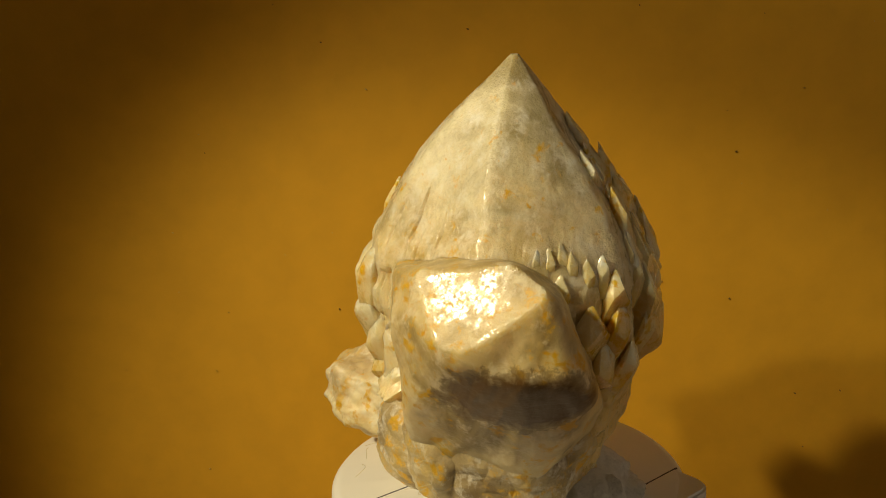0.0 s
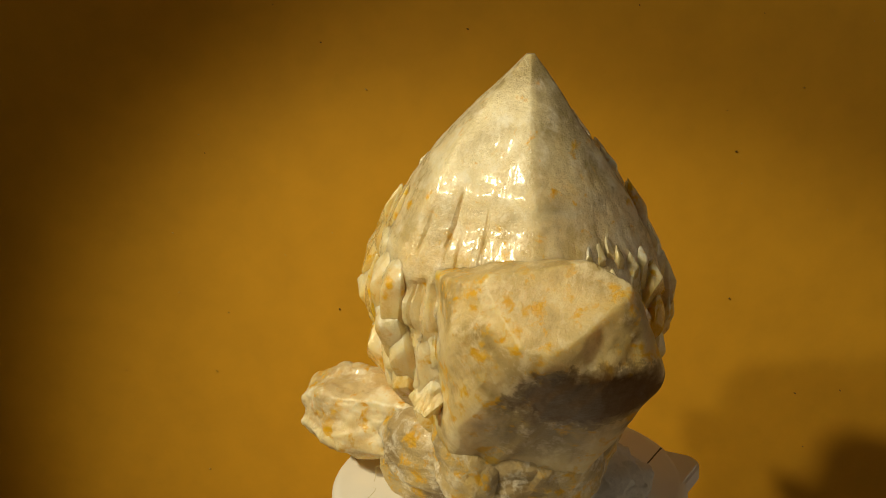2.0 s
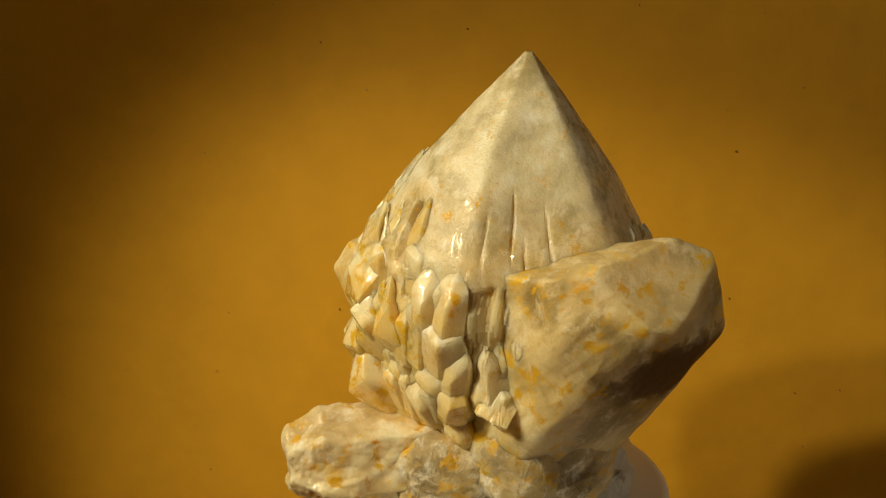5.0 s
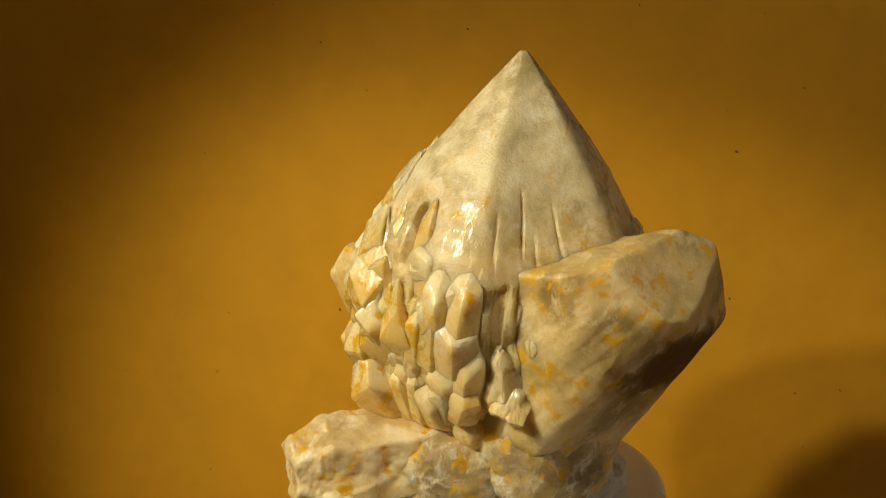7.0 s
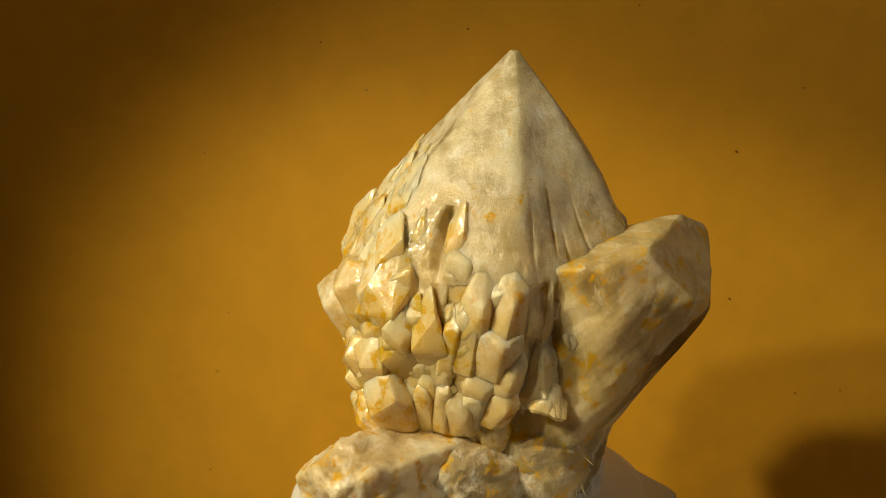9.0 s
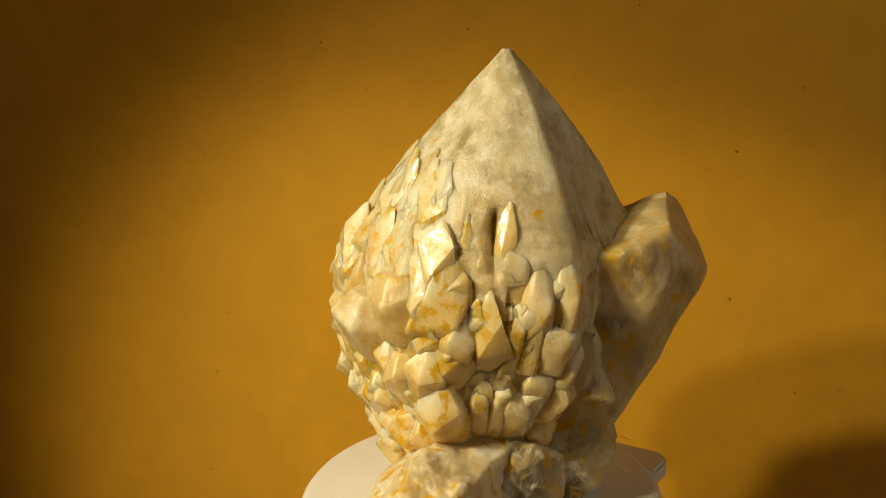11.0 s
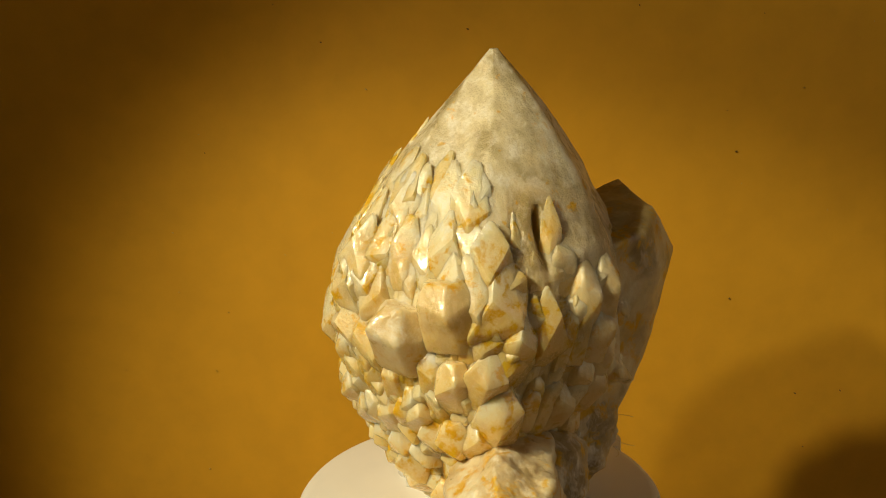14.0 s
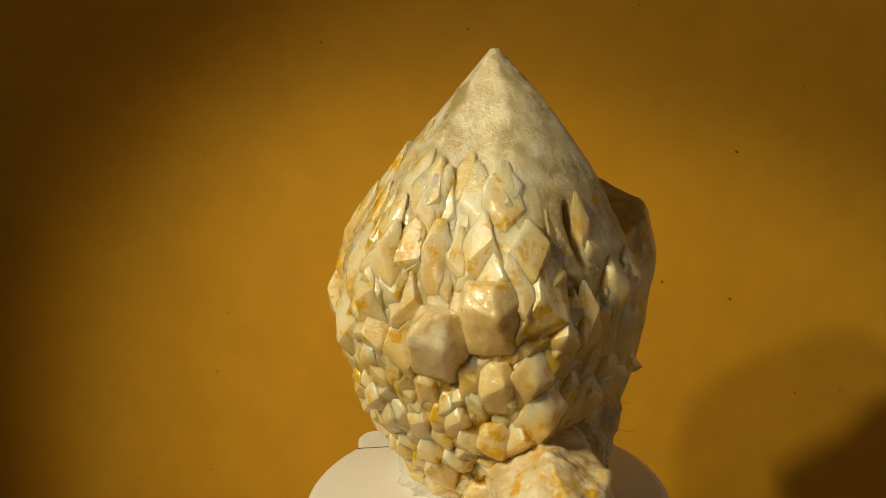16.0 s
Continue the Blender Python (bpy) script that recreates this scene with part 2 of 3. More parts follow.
def crystal_point(parent, rng, angle, z, wide, tall, mat, proud=0.12, lean=0.12, blunt=0.0, root=1.5, sharp=0.62, worn=0.03, deep=0.9, bury=0.55, chisel=0.16, flat=1.0):
    """One small quartz point against the skin, tip up, its faces in line with those of the main crystal."""
    p, n, up = skin(angle, z)
    axis = (up * 0.9 + CAXIS * 0.6 + n * (lean + rng.uniform(-0.06, 0.08)) + n.cross(up) * rng.uniform(-0.17, 0.17)).normalized()
    a = radians(PHASE + rng.uniform(-7, 7))
    east = Vector((math.cos(a), math.sin(a), 0))
    east = (east - axis * east.dot(axis)).normalized()
    north = axis.cross(east)
    r = wide / 2
    tip = p + n * (r * (0.35 + proud))
    head = wide * sharp * rng.uniform(0.9, 1.12)
    foot, shoulder = tip - axis * max(tall * root + 3.0, head * 1.9 + 2.0) - n * r * deep, tip - axis * head

    # sink the foot below the skin, however the skin curves
    q, m, _ = skin(angle, max(foot.z, 1.6))
    over = (foot - q).dot(m)
    foot -= m * max(0.0, over + r * bury)

    def hexagon(centre, radius):
        spokes = [east * math.cos(k * math.pi / 3) + north * math.sin(k * math.pi / 3) for k in range(6)]
        return [centre + (v - n * (v.dot(n) * (1 - flat))) * radius * rng.uniform(0.90, 1.10) for v in spokes]

    def collar(centre, radius):
        # alternate faces of the tip reach further down, as on a real quartz point
        turn = rng.choice((0, 1))
        return [v + axis * head * (rng.uniform(-0.20, 0.20) + (0.24 if (k + turn) % 2 else -0.24)) for k, v in enumerate(hexagon(centre, radius))]

    ridge = (n.cross(up) + (east * rng.uniform(-1, 1) + north * rng.uniform(-1, 1)) * 0.5) * r * chisel * rng.uniform(0.5, 1.2)
    pts = hexagon(foot, r * 1.08) + collar(shoulder, r) + [tip + ridge, tip - ridge]
    if blunt:
        pts = pts[:-2] + hexagon(tip - axis * head * 0.25, r * blunt)
    bm = hull([q * MM for q in pts])
    # worn edges and an uneven, etched skin
    for _ in range(4 if wide > 14 else 3):
        bmesh.ops.triangulate(bm, faces=bm.faces)
        bmesh.ops.subdivide_edges(bm, edges=bm.edges, cuts=1, use_grid_fill=True)
    for _ in range(round(40 * worn) if wide > 14 else 3 if worn > 0.105 else 2 if worn > 0.05 else 1):
        bmesh.ops.smooth_vert(bm, verts=bm.verts, factor=0.4, use_axis_x=True, use_axis_y=True, use_axis_z=True)
    roughen(bm, 0, 300, 0.00026, angle * 0.37 + z)
    return part("crystal_point", bm, mat, parent, smooth=True, crease=24)


# angle, height, width and length in millimetres of the points that overgrow the main crystal
UPPER = [(132, 85, 9, 13.8), (121, 82, 4.8, 12), (114, 80, 4.2, 9.5), (90, 78, 6.1, 7.3), (88, 75, 6.7, 7.3), (76, 69, 7.3, 7.3), (88, 73, 4.8, 7.2), (109, 71, 5.3, 5.9),
         (144, 73, 11.1, 11.7), (132, 72, 4.7, 5.8), (170, 78, 4.8, 18.1), (151, 76, 4.1, 7.1), (111, 65, 7, 5.8), (162, 69, 7.1, 7.1), (158, 60, 5.8, 10.5), (93, 63, 7.1, 8.3),
         (76, 63, 6.1, 7.3), (69, 58, 3.7, 7.5), (45, 91, 6, 14), (40, 84, 7, 12), (52, 79, 7, 14), (66, 74, 6, 9)]
MIDDLE = [(75, 49, 5, 6.2), (87, 48, 4.9, 6.1), (99, 45, 5.4, 6), (118, 49, 5.8, 5.8), (128, 51, 3.5, 4.6), (130, 48, 7.6, 9.3), (143, 50, 8.1, 6.4), (151, 52, 5.2, 7),
          (154, 56, 7, 9.3), (146, 43, 9.4, 8.8), (134, 42, 4.7, 5.9), (95, 36, 5.5, 9.2), (105, 37, 5.4, 7.2), (112, 37, 6, 9), (116, 33, 6.6, 7.2), (127, 34, 7.8, 8.4), (137, 34, 7.2, 7.2)]
LOWER = [(77, 39, 5, 6.3), (80, 35, 5, 7.5), (94, 23, 7.6, 8.8), (77, 24, 4.5, 7.7), (121, 26, 4.9, 5.5), (129, 25, 4.3, 4.9), (137, 28, 5.5, 7.3), (117, 47, 3.5, 4.7), (135, 53, 3.5, 4.6),
         (122, 41, 4.1, 5.9), (104, 46, 4.2, 4.8), (114, 40, 3.6, 4.7), (118, 19, 11, 8), (104, 17, 6, 7), (86, 16, 6, 7)]
FLANK = [(162, 69, 7, 8.2), (158, 61, 8.2, 9.3), (162, 75, 4.7, 7.1), (171, 46, 4.1, 4.7), (161, 40, 4.2, 8.4), (172, 41, 4.2, 10.7), (151, 38, 3.6, 7.3), (181, 61, 6.9, 12.7), (185, 45, 7, 7),
         (149, 67, 7.1, 9.5), (140, 63, 6.6, 9.6), (175, 72, 8.2, 9.3), (175, 56, 4.6, 9.3), (179, 52, 4.7, 8.1), (148, 51, 7.2, 7.2), (137, 42, 6.2, 7.4), (127, 32, 5.1, 7.6), (139, 28, 5, 5),
         (191, 65, 6.9, 10.4), (177, 39, 7.1, 9.5), (185, 40, 5.9, 8.3), (193, 56, 8.1, 9.3)]
FRONT = [(184, 68, 6.2, 9.9), (197, 67, 6, 7.3), (198, 52, 6.1, 7.4), (179, 61, 5, 7.5), (199, 42, 6.2, 10), (186, 42, 5.1, 7.6),
         (213, 51, 6, 10.8), (190, 32, 6.4, 6.4)]
DRUSE = [(284, 69, 2.9, 4.7), (289, 70, 2.9, 5.3), (279, 69, 2.3, 3.5), (293, 68, 2.9, 4.7), (299, 66, 3, 3.5), (306, 66, 3, 4.8), (287, 64, 4.1, 4.7), (310, 63, 4.8, 6), (324, 68, 4.3, 8.6),
         (341, 62, 5.7, 6.3), (326, 64, 4.3, 7.4), (341, 56, 4.5, 6.4), (297, 57, 7.1, 9.5), (310, 57, 6, 9.6), (302, 48, 6, 9.7), (316, 46, 5, 9.9), (329, 49, 4.4, 7.6), (340, 85, 5, 11), (8, 92, 7, 14), (355, 85, 8, 14), (5, 80, 9, 14)]

cluster = tagged(new("quartz_cluster"), "milky quartz crystal cluster with iron-stained small points", "crystal")


SIDE_FACES = [(-118, -33, 9.5), (-85, -35, 12.8), (0, 18, 30.1), (95, -5, -4.3), (173, 0, 18.8), (56, 72, 56), (79, 11, 8.8), (84, -48, -13.4), (-36, -34, 8.8), (135, 79, 62.9), (-125, -20, 23.5), (-154, 13, 44.6),
              (-169, -12, 17.8), (-22, -21, 15.6), (7, 52, 52.9), (-118, 33, 68.7), (-163, -66, -2.6), (-84, 1, 52.6), (-20, 18, 43.6), (-57, 6, 52.1), (-148, -10, 25), (-96.3, 4.4, 52.0), (-143, 13.7, 49.3), (-126, 62, 76.9)]


LOBES = [(-18, -17.5, 50, 5.5, 7.5, 13), (-19, -12, 41, 8, 8, 12), (-21, -4, 55, 5.5, 5.5, 9), (-21.5, -7, 44, 6.5, 7, 11), (-13, -20, 47, 6, 7, 14)]


def faceted(faces, keen, crisp):
    """A closed body of flat faces, given as azimuth, elevation and distance from the plate's centre, that run into each other in worn round edges; the faces in crisp cut it off sharply."""
    normals = [Vector((math.cos(radians(az)) * math.cos(radians(el)), math.sin(radians(az)) * math.cos(radians(el)), math.sin(radians(el)))) for az, el, _ in faces]
    middle = Vector((0.0, -26.0, 40.0))
    for _ in range(60):
        # walk to a place well inside all the faces
        gap, k = min((faces[k][2] - n.dot(middle), k) for k, n in enumerate(normals))
        middle -= normals[k] * 0.4
    bm = bmesh.new()
    bmesh.ops.create_icosphere(bm, subdivisions=7, radius=1.0)
    for v in bm.verts:
        way = v.co.normalized()
        soft, hard = 0.0, 1e9
        for k, n in enumerate(normals):
            c = n.dot(way)
            if c > 1e-3:
                t = (faces[k][2] + (0.0 if k in crisp else 0.9) - n.dot(middle)) / c
                if k in crisp:
                    hard = min(hard, t)
                elif t < 120:
                    soft += math.exp(-keen * t)
        v.co = (middle + way * min(hard, -math.log(soft) / keen)) * MM
    bm.normal_update()
    return bm


def crowded(angle, z):
    """True close to the two large blunt points, and in the deep slot."""
    return (abs(angle - 125) < 10 and 57 < z < 69) or (abs(angle - 106) < 10 and 50 < z < 62) or (abs(angle - 162) < 6 and 63 < z < 80)


def build_cluster():
    rng = random.Random(4)
    main_crystal(cluster)
    for rows, mat, proud, lean, root, worn, deep in (
            (UPPER, CLEAR, -0.15, 0.03, 1.3, 0.02, 0.9), (MIDDLE, CLEAR, -0.1, 0.16, 0.9, 0.1, 0.55), (LOWER, CLEAR, -0.05, 0.2, 0.9, 0.1, 0.55), (FLANK, MILK, -0.80, 0.0, 1.3, 0.11, 0.9),
            (FRONT, MILK, -0.84, 0.0, 1.2, 0.11, 0.9), (DRUSE, CLEAR, -0.12, 0.05, 1.2, 0.03, 0.9)):
        for angle, z, wide, tall in rows:
            if (rows is not UPPER or angle > 155) and crowded(angle, z):
                continue
            stub = worn > 0.05
            crystal_point(cluster, rng, angle, z, wide * (1.3 if stub else 1.28 if rows is UPPER else 1.2), tall, mat, proud - (0.1 if rows is UPPER and z < 77 else 0.0), lean, rng.choice((0.0, 0.45)) if stub else 0.0, root, 1.2 if rows is UPPER else 0.95 if rows in (FRONT, DRUSE) else 0.6, worn, deep, 0.5 if stub else 1.0, 0.12, 1.0 if stub else 0.55 if rows is UPPER else 0.75 if rows is DRUSE else 0.45)
    # the two blunt points on the flank
    crystal_point(cluster, rng, 125, 65, 16, 13, MILK, -0.14, 0.16, 0.66, 0.7, 0.45, 0.13, 0.6)
    crystal_point(cluster, rng, 106, 58, 15.5, 12, MILK, -0.04, 0.18, 0.6, 0.8, 0.5, 0.14, 0.6)
    # stubby points that fill the flank between them
    for row in range(12):
        z = 11 + row * 4.3
        for k in range(15):
            angle = 60 + k * 9 + (row % 2) * 4.5 + rng.uniform(-3, 3)
            w = rng.uniform(4.2, 7.6)
            if crowded(angle, z):
                continue
            crystal_point(cluster, rng, angle, z + rng.uniform(-1.5, 1.5), w, w * rng.uniform(1.0, 1.5), rng.choice((CLEAR, CLEAR, MILK)), rng.uniform(-0.55, -0.2) - (0.45 if angle > 162 else 0.2 if angle > 150 else 0.0), rng.uniform(0.04, 0.2), rng.choice((0.0, 0.0, 0.4)), 0.9, rng.uniform(0.6, 0.9), 0.08, 0.55, 0.55, 0.12, 0.6 if angle > 150 else 0.85)
    # upright shards on the side turned from the lamps
    for row in range(5):
        for k in range(6):
            angle, z = -34 + k * 10 + (row % 2) * 5 + rng.uniform(-3, 3), 54 + row * 7.5 + rng.uniform(-2, 2)
            w = rng.uniform(6.5, 10.0)
            crystal_point(cluster, rng, angle, z, w, w * rng.uniform(1.3, 1.9), rng.choice((CLEAR, MILK, MILK)), rng.uniform(-0.10, 0.20), rng.uniform(0.0, 0.08), 0.0, 1.2, rng.uniform(0.8, 1.2), 0.02, 0.9, 1.0, 0.2, 0.5)
    # shingled flat points higher up
    for row in range(6):
        z = 60 + row * 5.0
        for k in range(11 - row):
            angle = 58 + row * 2.5 + k * 10.2 + (row % 2) * 5.1 + rng.uniform(-3, 3)
            w = rng.uniform(6.5, 11.5)
            if crowded(angle, z):
                continue
            crystal_point(cluster, rng, angle, z + rng.uniform(-2.0, 2.0), w, w * rng.uniform(1.3, 2.1), rng.choice((CLEAR, CLEAR, MILK)), rng.uniform(-0.25, -0.05), rng.uniform(0.02, 0.10), 0.0, 1.2, rng.uniform(0.9, 1.3), 0.02, 0.9, 1.1, 0.12, 0.5)
    # the thick side crystal: azimuth, elevation and distance of its faces
    bm = faceted(SIDE_FACES, 1.1, (15,))
    roughen(bm, 0, 110, 0.0010, 2.0, Vector((0, -0.8, 0.6)), Vector((-0.389, -0.732, 0.559)))
    part("side_crystal", bm, SMOKY, cluster, "thick smoky side crystal with a blunt tip", smooth=True)
    # rounded lobes between the main and the side crystal: place and half sizes
    for x, y, z, a, b, c in LOBES:
        pts = []
        for k in range(18):
            v = Vector((rng.gauss(0, 1), rng.gauss(0, 1), rng.gauss(0, 1))).normalized()
            pts.append(Vector((x + v.x * a, y + v.y * b, z + v.z * c)) * MM)
        bm = hull(pts)
        bmesh.ops.bevel(bm, geom=bm.edges, offset=0.0009, segments=2, affect="EDGES", clamp_overlap=True)
        roughen(bm, 3, 200, 0.0011, x + z)
        part("lobe", bm, FOOT, cluster, smooth=True)
    # the crystal lying across the foot
    a, b = Vector((2, -4, 15)), Vector((-33.0, 27.5, 16.5))
    ax = b - a
    bm = hull([p * MM for p in ring(a, ax, 15, 20, 0.9) + ring(b, ax, 12.8, 20, 0.95) + ring(b + ax.normalized() * 8.5, ax, 8.5, 20, 0.9)])
    for _ in range(5):
        bmesh.ops.triangulate(bm, faces=bm.faces)
        bmesh.ops.subdivide_edges(bm, edges=bm.edges, cuts=1, use_grid_fill=True)
    for _ in range(5):
        bmesh.ops.smooth_vert(bm, verts=bm.verts, factor=0.5, use_axis_x=True, use_axis_y=True, use_axis_z=True)
    roughen(bm, 0, 120, 0.0019, 5.0)
    part("lying_crystal", bm, FOOT, cluster, "pale crystal lying across the foot", smooth=True)
    # fibrous root mass between the lying crystal and the side crystal
    bm = bmesh.new()
    bmesh.ops.create_icosphere(bm, subdivisions=6, radius=1.0, matrix=Matrix.Translation((-0.0170, 0.003, 0.0125)) @ pose(0, 0, 0, 0, 0, -42) @ Matrix.Diagonal((0.0140, 0.0105, 0.0115, 1)))
    roughen(bm, 0, 150, 0.0022, 21.0, Vector((-0.74, 0.64, 0.2)).normalized())
    part("root_mass", bm, ROCK, cluster, "brownish fibrous quartz at the foot", smooth=True)
    # stained matrix under the side crystal
    bm = bmesh.new()
    bmesh.ops.create_icosphere(bm, subdivisions=5, radius=1.0, matrix=Matrix.Translation((0.002, -0.0115, 0.0205)) @ Matrix.Diagonal((0.0195, 0.0160, 0.0235, 1)))
    roughen(bm, 0, 150, 0.0017, 9.0)
    part("matrix", bm, ROCK, cluster, "rough iron-stained matrix at the foot")
    bm = bmesh.new()
    bmesh.ops.create_icosphere(bm, subdivisions=5, radius=1.0, matrix=Matrix.Translation((-0.0100, -0.0100, 0.020)) @ pose(0, 0, 0, 0, 10, 50) @ Matrix.Diagonal((0.0128, 0.0115, 0.0185, 1)))
    roughen(bm, 0, 170, 0.0024, 12.0, Vector((-0.6, 0.7, 0.35)).normalized())
    part("matrix", bm, ROCK, cluster, "rough brown matrix below the side crystal", smooth=True)
    pts = []
    for k in range(14):
        v = Vector((rng.gauss(0, 1), rng.gauss(0, 1), rng.gauss(0, 1))).normalized()
        pts.append(Vector((-22.5 + v.x * 6, -15.5 + v.y * 7, 35.5 + v.z * 4.5)) * MM)
    bm = hull(pts)
    roughen(bm, 3, 300, 0.0012, 3.0)
    part("knob", bm, MILK, cluster, "pale crumbly knob of matrix")


build_cluster()


def fibres():
    """Fine stray fibres caught on the foot of the cluster."""
    rng = random.Random(11)
    for k in range(9):
        cu = bpy.data.curves.new("fibre", "CURVE")
        cu.dimensions, cu.bevel_depth, cu.bevel_resolution, cu.resolution_u = "3D", 0.00005, 1, 6
        sp = cu.splines.new("NURBS")
        sp.points.add(4)
        base = Vector((-14.5, -20, 15)) if k < 6 else Vector((-34, 2, 10))
        p = base + Vector((rng.uniform(-3, 3), rng.uniform(-2, 1), rng.uniform(-4, 3)))
        step = Vector((rng.uniform(-1.3, 1.3), rng.uniform(-0.3, 0.6), rng.uniform(-1.0, 1.2)))
        for q in sp.points:
            q.co = (*(p * MM), 1)
            step += Vector((rng.uniform(-1.2, 1.2), rng.uniform(-0.8, 0.8), rng.uniform(-1.2, 1.0)))
            p = p + step
        sp.use_endpoint_u = True
        cu.materials.append(FIBRE)
        ob = new("fibre", cu)
        ob.parent = cluster


fibres()

# ------------------------------------------------------------ turntable
plate = tagged(new("turntable_plate"), "white plastic turntable plate with scored lines", "turntable")


def build_plate():
    bm = bmesh.new()
    rows = []
    for r, z in ((0.0, 1.0), (41.0, 1.0), (42.5, 0.6), (43.5, -0.6), (43.7, -3.0), (42.5, -4.0), (0.0, -4.0)):
        rows.append([bm.verts.new(((2 + r * math.cos(2 * math.pi * k / 96)) * MM, (5.5 + r * math.sin(2 * math.pi * k / 96)) * MM, z * MM)) for k in range(96)] if r else [bm.verts.new((2 * MM, 5.5 * MM, z * MM))])
    for lo, hi in zip(rows, rows[1:]):
        for k in range(96):
            j = (k + 1) % 96
            if len(lo) == 1:
                bm.faces.new((lo[0], hi[k], hi[j]))
            elif len(hi) == 1:
                bm.faces.new((lo[k], hi[0], lo[j]))
            else:
                bm.faces.new((lo[k], hi[k], hi[j], lo[j]))
    bmesh.ops.recalc_face_normals(bm, faces=bm.faces)
    part("disc", bm, WHITE, plate, smooth=True)
    # the tab that stands out past the disc, beyond the first scored line
    along, out, start = Vector((0.75, 0.66, 0)), Vector((0.66, -0.75, 0)), Vector((20.7, -15.6, 0))
    outline = [(-33, 0.0), (31, 0.0)]
    for cx, a0 in ((26, 0), (-28, 90)):
        outline += [(cx + 5 * math.cos(radians(a0 + k * 15)), 6.5 + 5 * math.sin(radians(a0 + k * 15))) for k in range(7)]
    bm = bmesh.new()
    lid = [bm.verts.new((start + along * u + out * v + Vector((0, 0, 0.75))) * MM) for u, v in outline]
    low = [bm.verts.new(v.co - Vector((0, 0, 4.6 * MM))) for v in lid]
    bm.faces.new(lid)
    bm.faces.new(low[::-1])
    for k in range(len(lid)):
        bm.faces.new((lid[k], low[k], low[(k + 1) % len(lid)], lid[(k + 1) % len(lid)]))
    bmesh.ops.recalc_face_normals(bm, faces=bm.faces)
    bmesh.ops.bevel(bm, geom=[e for e in bm.edges if e.calc_face_angle(0) > 1.0], offset=0.0007, segments=2, affect="EDGES", clamp_overlap=True)
    part("tab", bm, WHITE, plate, smooth=True)
    for x0, y0, x1, y1 in ((44, 5, 14, -21.5), (-17, 4.6, -36, -9.4)):
        a, b = Vector((x0, y0, 1.02)) * MM, Vector((x1, y1, 1.02)) * MM
        side = (b - a).cross(Vector((0, 0, 1))).normalized() * 0.00022
        bm = bmesh.new()
        top = [bm.verts.new(p) for p in (a - side, b - side, b + side, a + side)]
        low = [bm.verts.new(v.co - Vector((0, 0, 0.0003))) for v in top]
        bm.faces.new(top)
        bm.faces.new(low[::-1])
        for k in range(4):
            bm.faces.new((top[k], low[k], low[(k + 1) % 4], top[(k + 1) % 4]))
        bmesh.ops.recalc_face_normals(bm, faces=bm.faces)
        part("scored_line", bm, GROOVE, plate, "dark scored line")


build_plate()

bm = bmesh.new()
bmesh.ops.create_cone(bm, cap_ends=True, segments=64, radius1=0.048, radius2=0.038, depth=0.102, matrix=Matrix.Translation((0, 0, -0.054)))
bmesh.ops.bevel(bm, geom=[e for e in bm.edges if e.is_manifold and e.calc_face_angle(0) > 0.8], offset=0.002, segments=2, affect="EDGES")
tagged(finish(bm, "pedestal", WHITE), "white round pedestal on the table under the plate", "pedestal")

# putty that holds the cluster
bm = bmesh.new()
bmesh.ops.create_icosphere(bm, subdivisions=5, radius=1.0, matrix=Matrix.Translation((0.009, -0.005, 0.002)) @ Matrix.Diagonal((0.024, 0.021, 0.011, 1)))
for v in bm.verts:
    v.co.z = max(v.co.z, 0.0)
roughen(bm, 0, 260, 0.0022, 6.0)
for v in bm.verts:
    v.co.z = max(v.co.z, 0.0)
putty = tagged(finish(bm, "putty", PUTTY, smooth=True), "lump of white mounting putty on the plate", "putty")


# ------------------------------------------------------------ dust on the backdrop
def specks():
    rng = random.Random(8)
    card = bpy.data.objects["backdrop"]
    f = 0.5 / math.tan(radians(20))
    right = AHEAD.cross(Vector((0, 0, 1))).normalized()
    lift = right.cross(AHEAD)
    lean = radians(1.68)
    right, lift = right * math.cos(lean) - lift * math.sin(lean), lift * math.cos(lean) + right * math.sin(lean)
    for rows, mat in ((SPECKS_DARK, SPECK_DARK), (SPECKS_PALE, SPECK_PALE)):
        for u, v in rows:
            way = AHEAD * f + right * (u - 0.5) + lift * (0.28125 - v)
            p = EYE + way * ((0.1148 - EYE.y) / way.y)
            bm = bmesh.new()
            s = rng.uniform(0.16, 0.36) * MM
            bmesh.ops.create_icosphere(bm, subdivisions=1, radius=1.0, matrix=Matrix.Translation(p) @ pose(0, 0, 0, 0, rng.uniform(0, 180), 0) @ Matrix.Diagonal((s * rng.uniform(1.0, 1.7), 0.0003, s * 0.7, 1)))
            part("speck", bm, mat, card)


# places of the specks, in picture widths
SPECKS_DARK = [(0.308, 0.005), (0.362, 0.048), (0.528, 0.033), (0.722, 0.006), (0.821, 0.125), (0.863, 0.015), (0.908, 0.099), (0.231, 0.173), (0.143, 0.418), (0.245, 0.419), (0.383, 0.349), (0.258, 0.353), (0.823, 0.337),
               (0.747, 0.318), (0.948, 0.441), (0.897, 0.444), (0.906, 0.504), (0.831, 0.171)]
SPECKS_PALE = [(0.375, 0.263), (0.195, 0.263), (0.202, 0.330), (0.837, 0.207), (0.934, 0.237), (0.237, 0.529), (0.322, 0.288), (0.413, 0.101), (0.224, 0.152), (0.987, 0.024)]
specks()


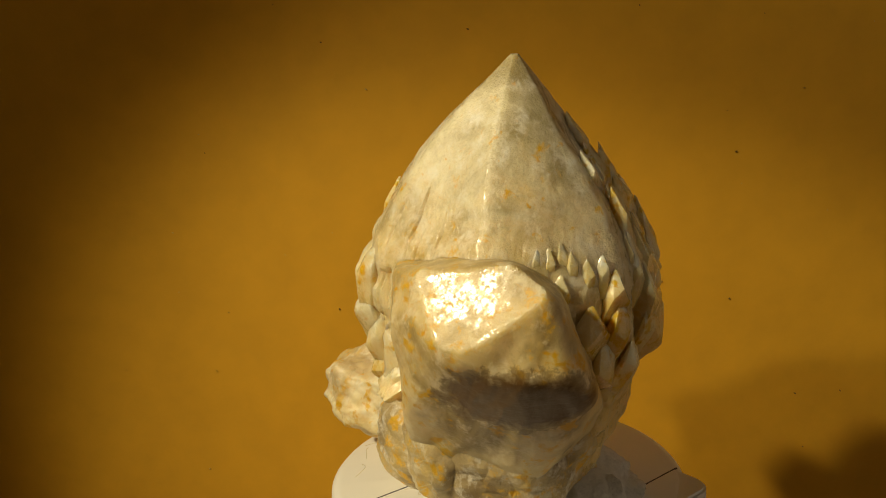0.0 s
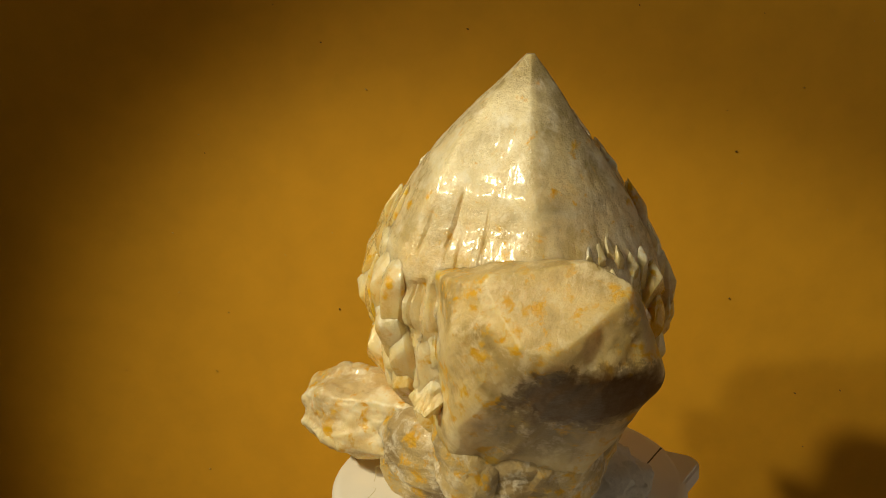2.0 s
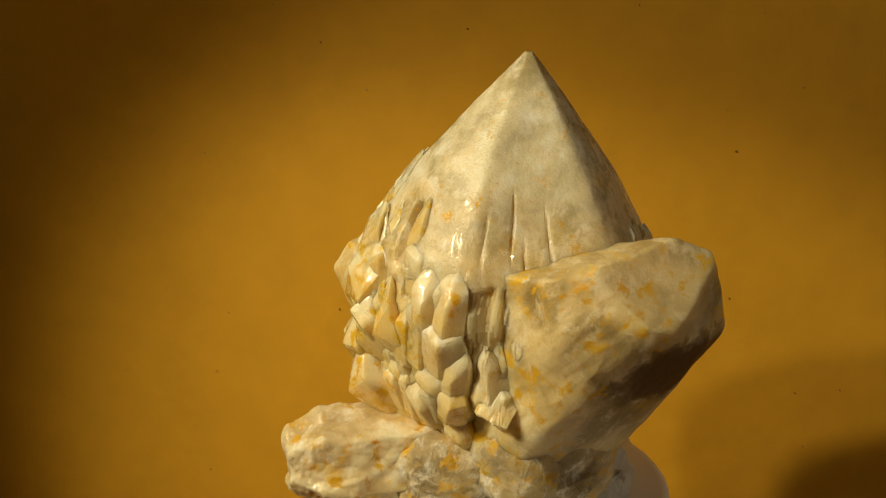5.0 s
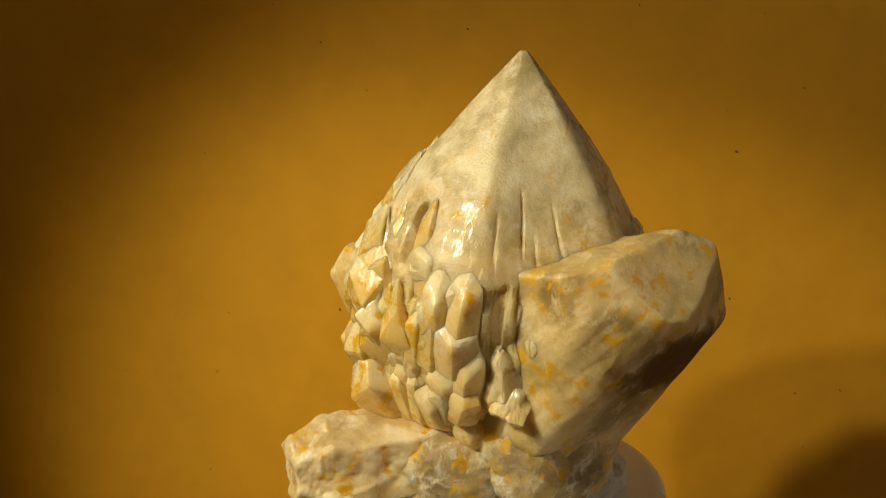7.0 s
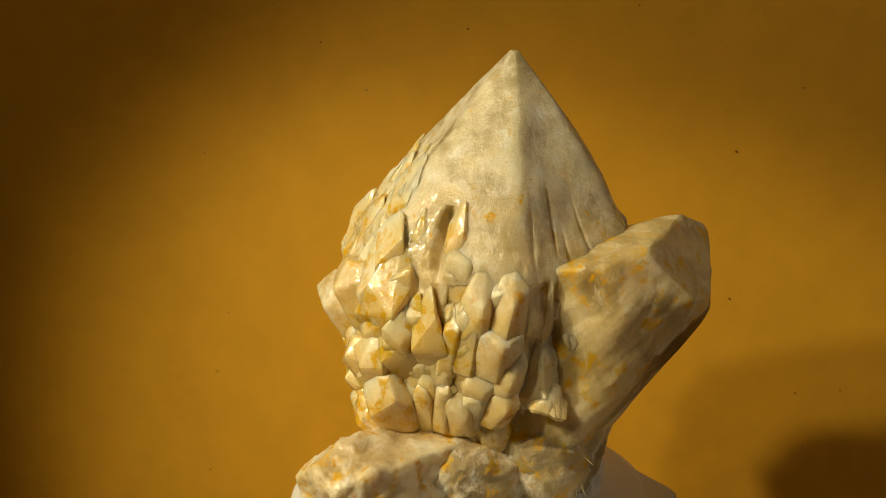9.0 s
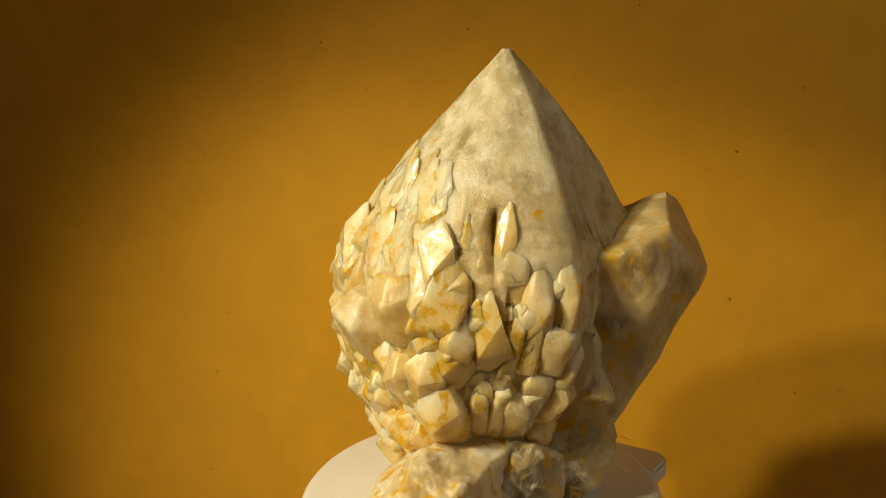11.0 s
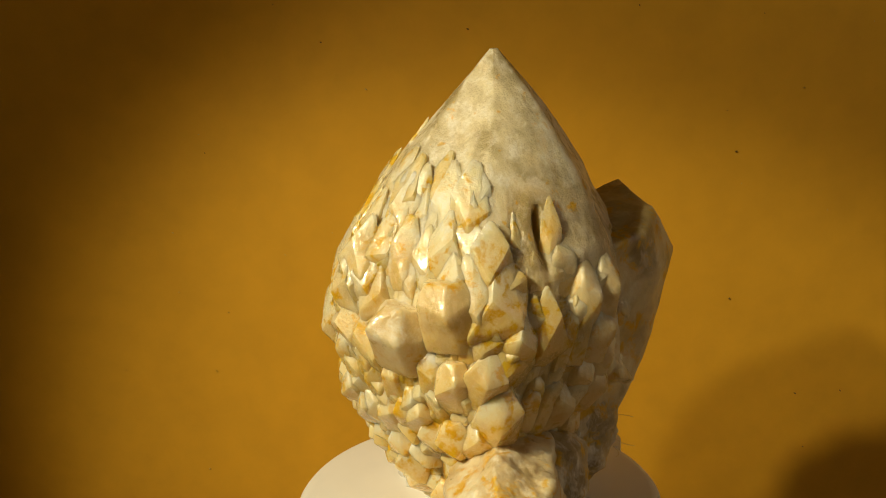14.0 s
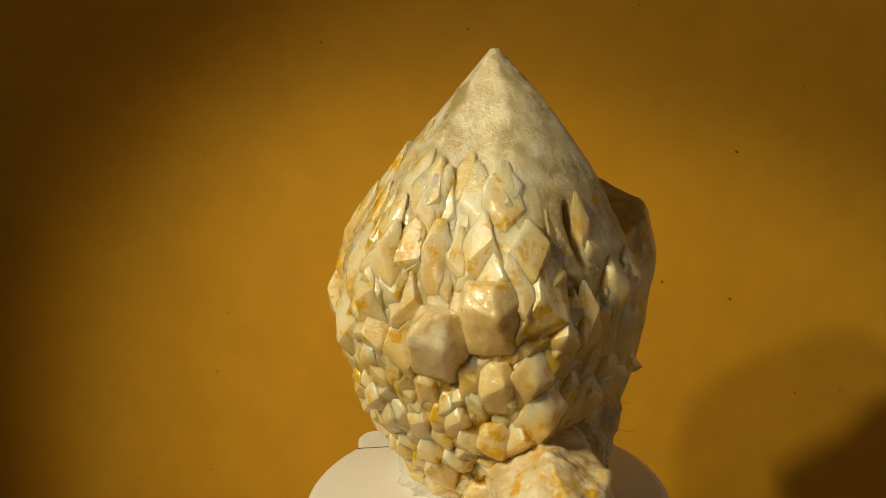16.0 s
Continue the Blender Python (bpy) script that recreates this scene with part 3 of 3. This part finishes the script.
# ------------------------------------------------------------ turning
def turned(deg, lean_x, lean_y, dx, dy):
    return Matrix.Translation((dx * MM, dy * MM, 0)) @ pose(0, 0, 0, -lean_y, lean_x, 0) @ pose(0, 0, 0, 0, 0, deg)


def motions():
    # seconds, turn, sideways and forward lean in degrees, shift in millimetres
    table = [
        (0.0, 0.0, -0.55, -0.15, -0.18, 2.02), (0.5, 1.04, -0.47, -0.12, -0.03, 1.73), (1.0, 7.32, -0.47, -0.33, 0.72, 1.32), (1.5, 11.51, -0.38, -0.12, 1.24, 0.49),
        (2.0, 18.03, -0.4, -0.3, 1.79, 0.13), (2.5, 18.03, -0.4, -0.3, 1.79, 0.13), (3.0, 25.84, -0.15, -0.55, 1.88, 0.4), (3.5, 32.03, -0.04, -0.28, 1.79, -0.25),
        (4.0, 39.61, 0.0, -0.27, 1.82, -0.91), (4.2, 42.89, 0.06, -0.35, 1.3, -1.2), (6.3, 60.5, -0.27, 0.24, 0.12, -0.85), (7.0, 60.5, -0.27, 0.24, 0.12, -0.85),
        (7.5, 66.75, -0.23, 0.28, -0.79, -0.98), (8.0, 75.86, 0.42, 0.34, -2.1, -0.85), (8.5, 82.08, 0.75, 0.7, -2.4, -1.68), (9.0, 82.08, 0.75, 0.7, -2.4, -1.68),
        (9.2, 84.17, 0.35, 0.48, -1.8, -1.1), (11.3, 105.0, -0.6, -0.11, 0.68, -0.1), (11.5, 105.0, -0.6, -0.11, 0.68, -0.1), (12.0, 112.79, -0.59, -0.12, -0.11, 0.69),
        (12.5, 117.96, -0.48, -0.06, -0.19, 0.79), (13.0, 121.96, -0.36, 0.0, 0.05, 0.36), (13.5, 126.12, -0.21, 0.04, -0.22, 0.05), (14.0, 128.43, -0.18, 0.05, -0.05, 0.16),
        (14.5, 128.43, -0.18, 0.05, -0.05, 0.16), (15.0, 135.4, 0.06, 0.09, -0.12, 0.8), (15.5, 139.22, 0.12, 0.08, 0.74, 0.88), (16.0, 141.83, 0.09, 0.05, 1.45, 0.7)]
    for thing in (plate, putty, cluster):
        walk(thing, [(t, turned(*row)) for t, *row in table])


motions()
